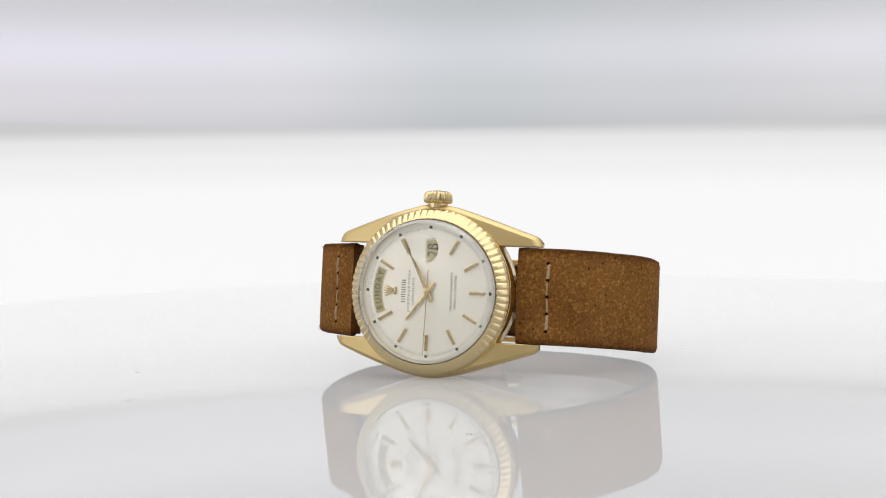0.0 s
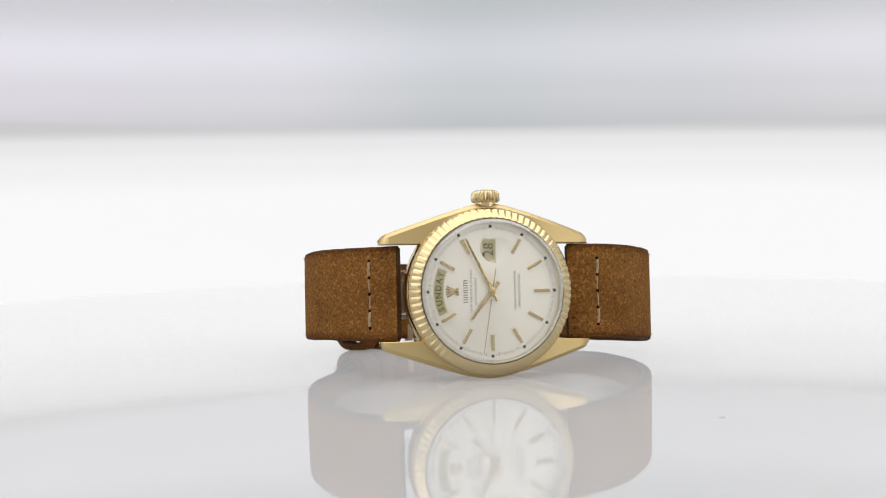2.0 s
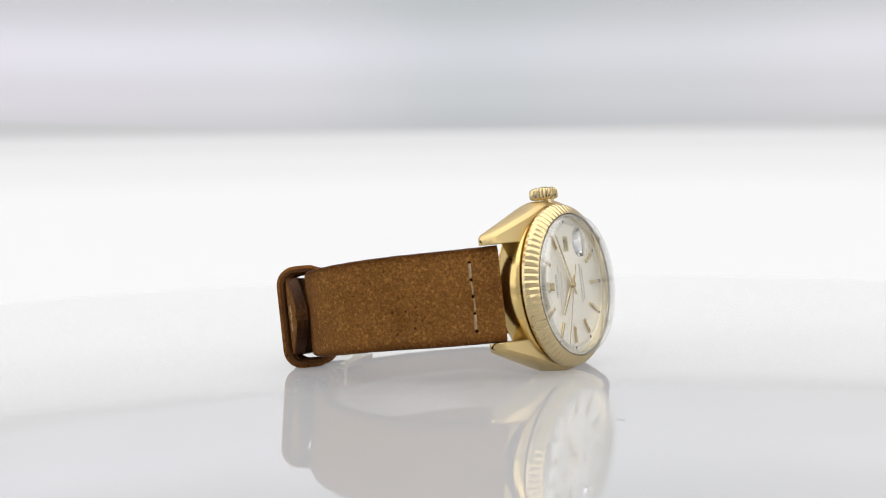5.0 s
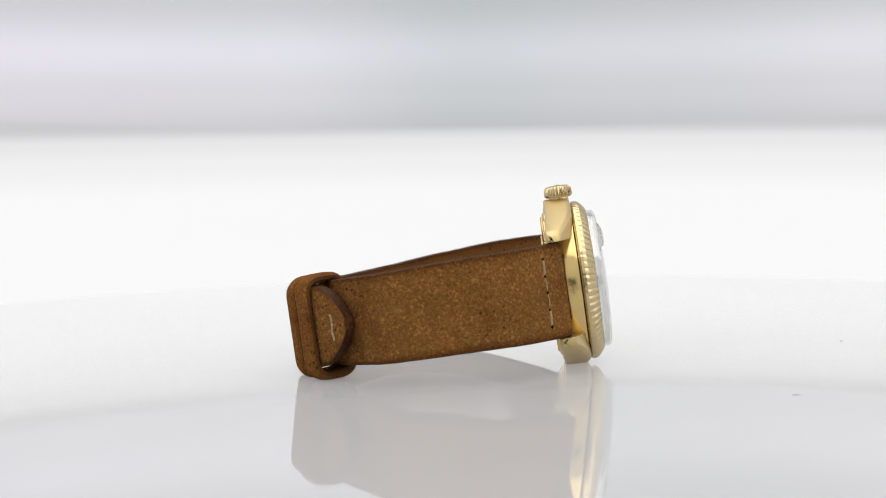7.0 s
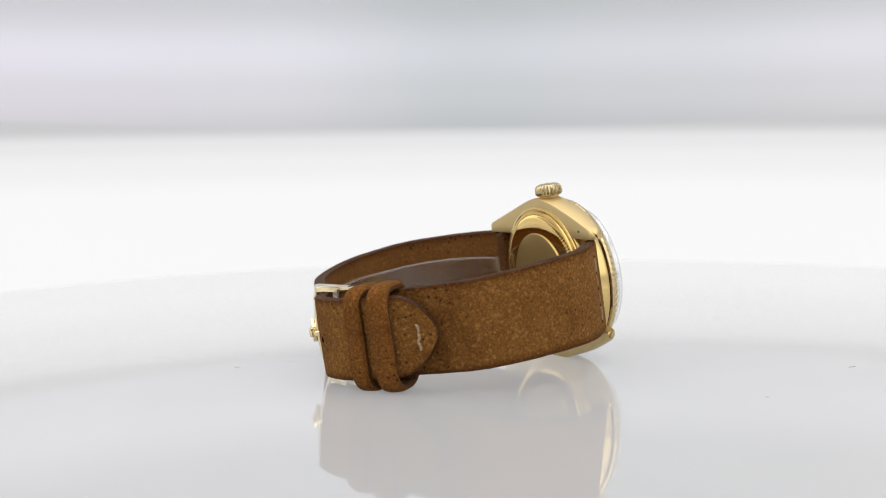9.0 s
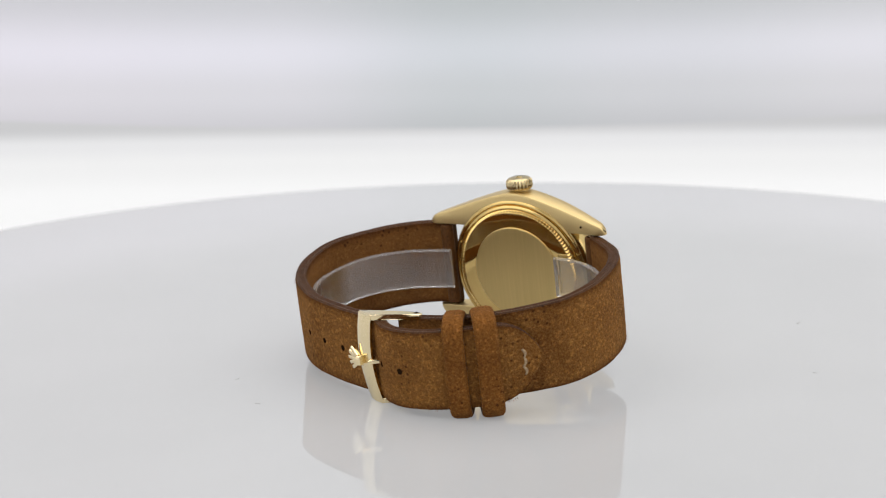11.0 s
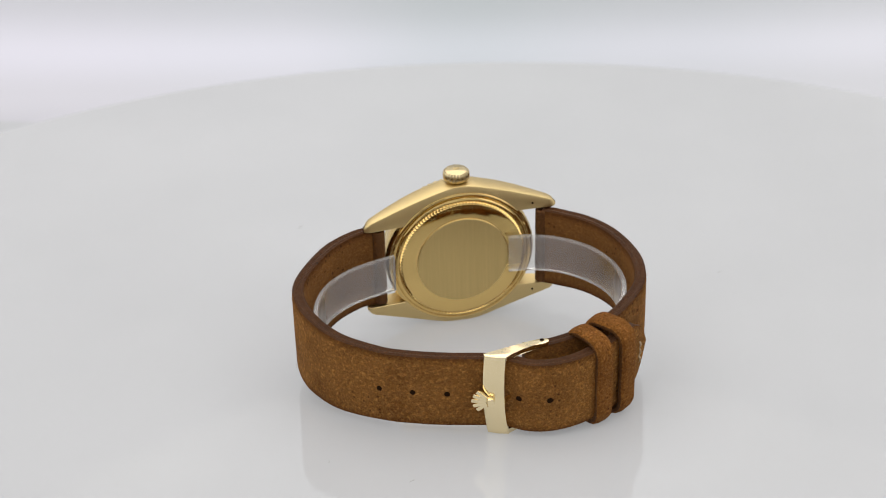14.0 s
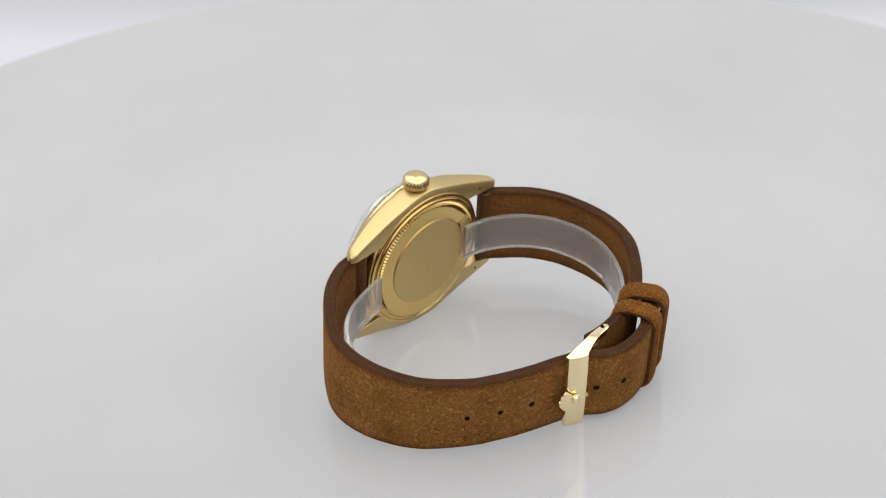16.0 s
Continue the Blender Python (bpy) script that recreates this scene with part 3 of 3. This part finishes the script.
def droop(z, x=0.0):
    """How far the strap's middle has sunk at depth z behind the dial."""
    return float(np.interp(-z, [0, 5, 22, 38, 46, 53, 66], [0, -0.1, -0.05, -0.4, -0.7, -0.65, -1.0])) - (0.024 if x > 0 else 0.016) * x * min(1.0, max(0.0, (-z - 6) / 24))


def long_half(z):
    return float(np.interp(-z, [0, 22, 30, 38, 46, 53, 70], [10.15, 10.25, 10.15, 9.8, 9.35, 8.85, 8.6]))


def frames_along(pts):
    """Place and outward normal along a strap's outer line, in the plane of the loop."""
    out = []
    for k, p in enumerate(pts):
        d = (pts[min(k + 1, len(pts) - 1)] - pts[max(k - 1, 0)]).normalized()
        out.append((p, d, Vector((d.y, -d.x))))
    return out


def strap(name, line, side, half, thick, label, tip=0):
    """A leather strip: rounded section, dark burnished edges, lofted along its outer line."""
    pts = spline(line, 110)
    run = frames_along(pts)
    secs, across = [], []
    for k, (p, d, nn) in enumerate(run):
        nn = nn * side
        u = k / len(run)
        h = half(u, p.y)
        t = thick(u)
        if tip and k > len(run) - 1 - tip:
            q = (k - (len(run) - 1 - tip)) / tip
            h *= max(0.16, (1 - q ** 2.0) ** 0.58)
        wob = 0.05 * math.sin(k * 0.9) + 0.04 * math.sin(k * 2.3)
        c = min(0.45, h * 0.4)
        sec = []
        for y, i in ((-h, -t + 0.6), (-h + 0.22, -t * 0.52), (-h, -0.6), (-h + c * 0.5, -0.15), (-h + 1.0, 0.0), (-h + min(2.2, h * 0.6), 0.04), (0, 0.08), (h - min(2.2, h * 0.6), 0.04), (h - 1.0, 0.0),
                     (h - c * 0.5, -0.15), (h, -0.6), (h - 0.22, -t * 0.52), (h, -t + 0.6), (h - c * 0.5, -t + 0.15), (h - 1.0, -t), (0, -t), (-h + 1.0, -t), (-h + c * 0.5, -t + 0.15)):
            q = p + nn * i
            sec.append((q.x, y * (1 + wob * 0.03) + droop(p.y, p.x), q.y))
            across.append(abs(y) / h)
        secs.append(sec)
    bm = bmesh.new()
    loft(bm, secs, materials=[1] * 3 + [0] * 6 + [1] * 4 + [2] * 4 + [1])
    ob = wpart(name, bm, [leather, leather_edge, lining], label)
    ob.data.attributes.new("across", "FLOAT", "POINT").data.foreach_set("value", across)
    return ob


long_strap = strap("long_strap", LONG, -1, lambda u, z: long_half(z), lambda u: 2.7, "brown suede long strap half with punched holes", 9)
short_strap = strap("short_strap", SHORT, 1, lambda u, z: 10.15 - 1.2 * min(1, u / 0.9), lambda u: 2.7 - 1.3 * max(0.0, 1 - u / 0.03), "brown suede short strap half, stitched")


# each half is turned back round its spring bar
for owner, x, z in ((long_strap, 19.5, -7.4), (short_strap, -19.5, -8.3)):
    bm = bmesh.new()
    lathe(bm, [(0.9, -9.75), (1.3, -9.75), (1.5, -9.5), (1.52, -4.0), (1.48, 0), (1.53, 4.0), (1.5, 9.5), (1.3, 9.75), (0.9, 9.75)], 28, closed=True)
    part("bar_loop", bm, leather_edge, owner, "folded leather end", basis=pose(x * MM, 0, z * MM, 90, 0, 0))


def on_line(line, x=None, z=None):
    """The place and outward direction on a strap's outer line nearest to x, z."""
    run = frames_along(spline(line, 200))
    (x, z), = swayed([(x, z)])
    best = min(run, key=lambda r: (r[0].x - x) ** 2 + (r[0].y - z) ** 2)
    return best


def seat(line, side, x, z, y):
    """A pose on the strap's outer face: z outwards, x along the strap."""
    p, d, nn = on_line(line, x, z)
    nn = nn * side
    out = Vector((nn.x, 0, nn.y))
    along = Vector((d.x, 0, d.y))
    third = out.cross(along)
    m = Matrix((along, third, out)).transposed().to_4x4()
    m.translation = Vector((p.x, y + droop(p.y, p.x), p.y)) * MM
    return m


def stitches(line, side, x, z, owner):
    ys = [-7.2, -3.6, 0.0, 3.5, 7.0]
    for k, (a, b) in enumerate(zip(ys, ys[1:])):
        bm = bmesh.new()
        secs = []
        for j in range(9):
            t = j / 8
            lift = 0.26 * math.sin(math.pi * t) - 0.06
            r = 0.34 if k in (0, 3) else 0.17
            secs.append([(r * math.cos(w) + 0.12 * math.sin(k * 2 + t * 2), a + 0.15 + (b - a - 0.3) * t, lift + 0.7 * r * math.sin(w)) for w in [2 * math.pi * q / 6 for q in range(6)]])
        loft(bm, secs)
        part("stitch", bm, thread, owner, basis=seat(line, side, x, z, 0))
    for y in ys:
        bm = bmesh.new()
        lathe(bm, [(0, 0.2), (0.26, 0.17), (0.4, 0.03), (0.4, -0.3), (0, -0.3)], 10)
        part("stitch_hole", bm, hole_dark, owner, basis=seat(line, side, x, z, y))


stitches(LONG, -1, 24.7, -5.7, long_strap)
stitches(SHORT, 1, -23.9, -10.3, short_strap)
for x, z in ((31.2, -53.1), (24.9, -56.5), (18.2, -59.0), (4.2, -65.0), (-2.2, -67.6)):
    bm = bmesh.new()
    lathe(bm, [(0, 0.10), (0.55, 0.10), (0.78, 0.03), (0.78, -0.4), (0, -0.4)], 16)
    part("strap_hole", bm, hole_dark, long_strap, basis=seat(LONG, -1, x, z, -0.3))
for y, tilt in ((-2.4, 12), (-0.5, -10), (1.4, 12)):
    bm = bmesh.new()
    secs = []
    for j in range(7):
        t = j / 6
        secs.append([(0.3 * math.cos(w) + 0.35 * math.sin(math.pi * t), -0.95 + 1.9 * t, 0.3 * math.sin(math.pi * t) - 0.04 + 0.22 * math.sin(w)) for w in [2 * math.pi * k / 6 for k in range(6)]])
    loft(bm, secs)
    part("stitch", bm, thread, long_strap, basis=seat(LONG, -1, -26.3, -56.9, y) @ pose(0, 0, 0, 0, 0, tilt))


def keeper(x, z, lo, hi, y0, y1, wide, label):
    """A leather loop round both strap halves, square to them."""
    m = seat(LONG, -1, x, z, 0)
    m.translation.y = 0
    path = []
    r = 4.2
    for cx, cy, a0 in ((hi - r, y1 - r, 0), (lo + r, y1 - r, 90), (lo + r, y0 + r, 180), (hi - r, y0 + r, 270)):
        for k in range(7):
            a = radians(a0 + 15 * k)
            path.append((Vector((cx + r * math.cos(a), cy + r * math.sin(a))), Vector((math.cos(a), math.sin(a)))))
    secs = []
    for p, nn in path:
        sec = []
        for i, w in ((0, -0.22), (0, 0.22), (-0.2, 0.40), (-0.7, 0.5), (-1.4, 0.5), (-1.8, 0.42), (-1.8, -0.42), (-1.4, -0.5), (-0.7, -0.5), (-0.2, -0.40)):
            q = p + nn * i
            sec.append((w * wide, q.y, q.x))
        secs.append(sec)
    bm = bmesh.new()
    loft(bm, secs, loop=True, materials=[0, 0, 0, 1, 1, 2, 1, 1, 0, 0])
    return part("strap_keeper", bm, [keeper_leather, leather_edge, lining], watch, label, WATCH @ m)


keeper(-14.3, -64.9, -9.7, 1.6, -12.1, 10.2, 4.4, "brown leather fixed keeper loop")
keeper(-20.2, -61.5, -9.4, 2.0, -12.2, 10.6, 4.8, "brown leather sliding keeper loop")

# a thread tie on the short half, where it folds round the buckle's bar
bm = bmesh.new()
for k in range(3):
    box(bm, -0.7 + 0.45 * k, -0.3 + 0.45 * k, 5.5, 9.45, -2.82, 0.12, 0.12)
part("thread_tie", bm, thread, short_strap, "pale thread wrapping", basis=seat(SHORT, 1, -5.2, -60.8, 0))

# buckle: a curved gold frame with side arms, tongue and an emblem
buckle = tagged(new("buckle"), "polished pale gold buckle")
buckle.parent = watch
buckle.matrix_basis = WATCH @ pose(-2.0 * MM, 0.9 * MM, 1.0 * MM)
bm = bmesh.new()
secs = []
for k in range(13):
    y = -11.8 + 19.7 * k / 12
    bow = 0.9 * (1 - ((y + 2.0) / 9.9) ** 2)
    lean = 0.03 * (y - 7.9) + 0.9 * (1 - ((y + 2.0) / 9.9) ** 2)
    x0, x1 = 6.3 + lean, 10.6 + lean
    slope = 0.38
    zc = lambda x: -63.9 - bow + (x - lean - 6.3) * slope
    secs.append([(x0, y, zc(x0) + 1.0), (x0, y, zc(x0) + 0.15), (x0 + 0.25, y, zc(x0) - 0.1), ((x0 + x1) / 2, y, zc((x0 + x1) / 2) - 0.35), (x1 - 0.25, y, zc(x1) - 0.1), (x1, y, zc(x1) + 0.15), (x1, y, zc(x1) + 1.0)])
loft(bm, secs)
part("buckle_bar", bm, gold_pale, buckle)
ARM = [(10.55, -62.2), (6.35, -63.85), (4.6, -62.9), (2.4, -61.9), (0, -61.3), (-2.6, -61.1), (-3.7, -60.7), (-4.0, -60.0), (-3.6, -59.4), (-2.4, -59.2), (0, -59.5), (4, -60.2), (8, -60.9), (10.55, -61.3)]
for y0, y1 in ((-11.85, -10.7), (6.8, 7.95)):
    bm = bmesh.new()
    loft(bm, [[(x + (0.03 * (y - 7.9) if x > 4 else 0.0), y, z) for x, z in ARM] for y in (y0, y1)])
    bmesh.ops.bevel(bm, geom=[e for e in bm.edges if abs(e.verts[0].co.y - e.verts[1].co.y) < 1e-6], offset=0.14, segments=2, affect="EDGES", profile=0.5)
    part("buckle_arm", bm, gold_pale, buckle)
    bm = bmesh.new()
    lathe(bm, [(0, 0.05), (0.45, 0.05), (0.5, -0.05), (0, -0.05)], 14)
    part("pivot_pin", bm, hole_dark, buckle, basis=pose(-2.5 * MM, (y1 if y0 > 0 else y0) * MM, -59.8 * MM, -90 if y0 > 0 else 90))
bm = bmesh.new()
secs = []
for k in range(9):
    t = k / 8
    x, z = -2.0 + 9.2 * t, -60.4 - 4.8 * t * t
    secs.append([(x + 0.0, -2.2 + 0.55 * math.cos(w), z + 0.5 * math.sin(w)) for w in [2 * math.pi * q / 8 for q in range(8)]])
loft(bm, secs)
part("buckle_tongue", bm, gold_pale, buckle)
bm = bmesh.new()
for k in range(5):
    a = radians(-40 + 20 * k)
    box(bm, 0.1, 4.0 - 0.16 * abs(k - 2), -0.5, 0.5, 0.0, 0.95, 0.3, Matrix.Translation((10.2, -2.2, -64.7)) @ Matrix.Rotation(radians(-20), 4, "Y") @ Matrix.Rotation(a, 4, "Z"))
box(bm, 9.4, 10.9, -3.3, -1.1, -65.4, -63.9, 0.45)
part("buckle_emblem", bm, gold_pale, buckle, "small gold fan emblem")

# clear plastic band inside the loop
BAND = [(16.8, -11.2), (20.5, -12.0), (28, -14.5), (34.5, -19.5), (38.6, -27), (39.6, -35), (36.2, -43.5), (29, -49.6), (20, -54.0), (10, -57.0), (0, -57.6),
        (-10, -56.0), (-19, -51.5), (-25.5, -45.5), (-29.2, -37.5), (-29.8, -29), (-27.4, -21), (-22.5, -15), (-16.5, -11.6), (-10.8, -10.6)]
bm = bmesh.new()
secs = []
for p, d, nn in frames_along(spline(swayed(BAND), 120)):
    sec = []
    for y, i in ((-4.7, -0.4), (-4.7, 0.4), (-4.4, 0.6), (4.4, 0.6), (4.7, 0.4), (4.7, -0.4), (4.4, -0.6), (-4.4, -0.6)):
        q = p + nn * i
        sec.append((q.x, y + 0.3 + droop(p.y, p.x), q.y))
    secs.append(sec)
loft(bm, secs, materials=[1, 1, 0, 1, 1, 1, 0, 1])
band = wpart("plastic_band", bm, [film_clear, clear], "clear plastic protective band inside the strap")
band.visible_shadow = False

# loose fibres along the strap's cut edges
def fibres(owner, line, side, count, half0, half1):
    rng = random.Random(7)
    run = frames_along(spline(line, 300))
    bm = bmesh.new()
    for k in range(count):
        i = rng.randrange(6, len(run) - 14)
        p, d, nn = run[i]
        nn = nn * side
        u = i / len(run)
        h = half0 + (half1 - half0) * min(1, u / 0.5)
        y = rng.choice((-1, 1)) * (h - rng.random() * 0.5) if rng.random() < 0.75 else rng.uniform(-h, h)
        root = Vector((p.x, y + droop(p.y, p.x), p.y)) - Vector((nn.x, 0, nn.y)) * 0.12
        way = Vector((nn.x, 0, nn.y)) * rng.uniform(0.4, 1.0) + Vector((d.x, 0, d.y)) * rng.uniform(-1, 1) + Vector((0, math.copysign(rng.uniform(0, 0.9), y), 0))
        way = way.normalized() * rng.uniform(0.3, 0.85)
        w = Vector((d.x, 0, d.y)) * 0.035
        w2 = Vector((0, 0.035, 0))
        vs = [bm.verts.new(c) for c in (root - w, root + w, root + w2, root + way)]
        for f in ((0, 1, 3), (1, 2, 3), (2, 0, 3)):
            bm.faces.new([vs[c] for c in f])
    tagged(part("suede_fibres", bm, leather, owner, "loose suede fibres", smooth=False), kind="stuff")


fibres(long_strap, LONG, -1, 1700, 9.9, 8.35)
fibres(short_strap, SHORT, 1, 1000, 9.9, 8.5)

# dust and lint lying on the disc
bm = bmesh.new()
DUST = [(29.3, -77.5), (-11.4, -74.8), (-28.4, 45.7), (-10.6, 52.8), (88, -20)]
for x, y in DUST:
    box(bm, -1.2, 1.2, -0.12, 0.12, 0.0, 0.12, m=Matrix.Translation((x, y, 0.0)) @ Matrix.Rotation(random.uniform(0, 3), 4, "Z") @ Matrix.Scale(random.uniform(0.3, 0.8), 4))
dust = tagged(part("dust", bm, dust_mat, smooth=False), "tiny grey lint specks on the white disc", "dust", kind="stuff")


def motions():
    steps = [0.5 * k for k in range(33)]
    for thing in (turntable, watch, dust):
        walk(thing, [(t, turn(t)) for t in steps])
    walk(seconds_hand, [(t, DIAL @ pose(0, 0, 0, 0, 0, -(271.6 + 3.8 * t))) for t in steps])
    walk(backdrop, [(t, arm(a) @ Matrix.Translation(PIVOT) @ pose(0, 0, -0.0094, 0, 0.66)) for t, a in ARC])


motions()
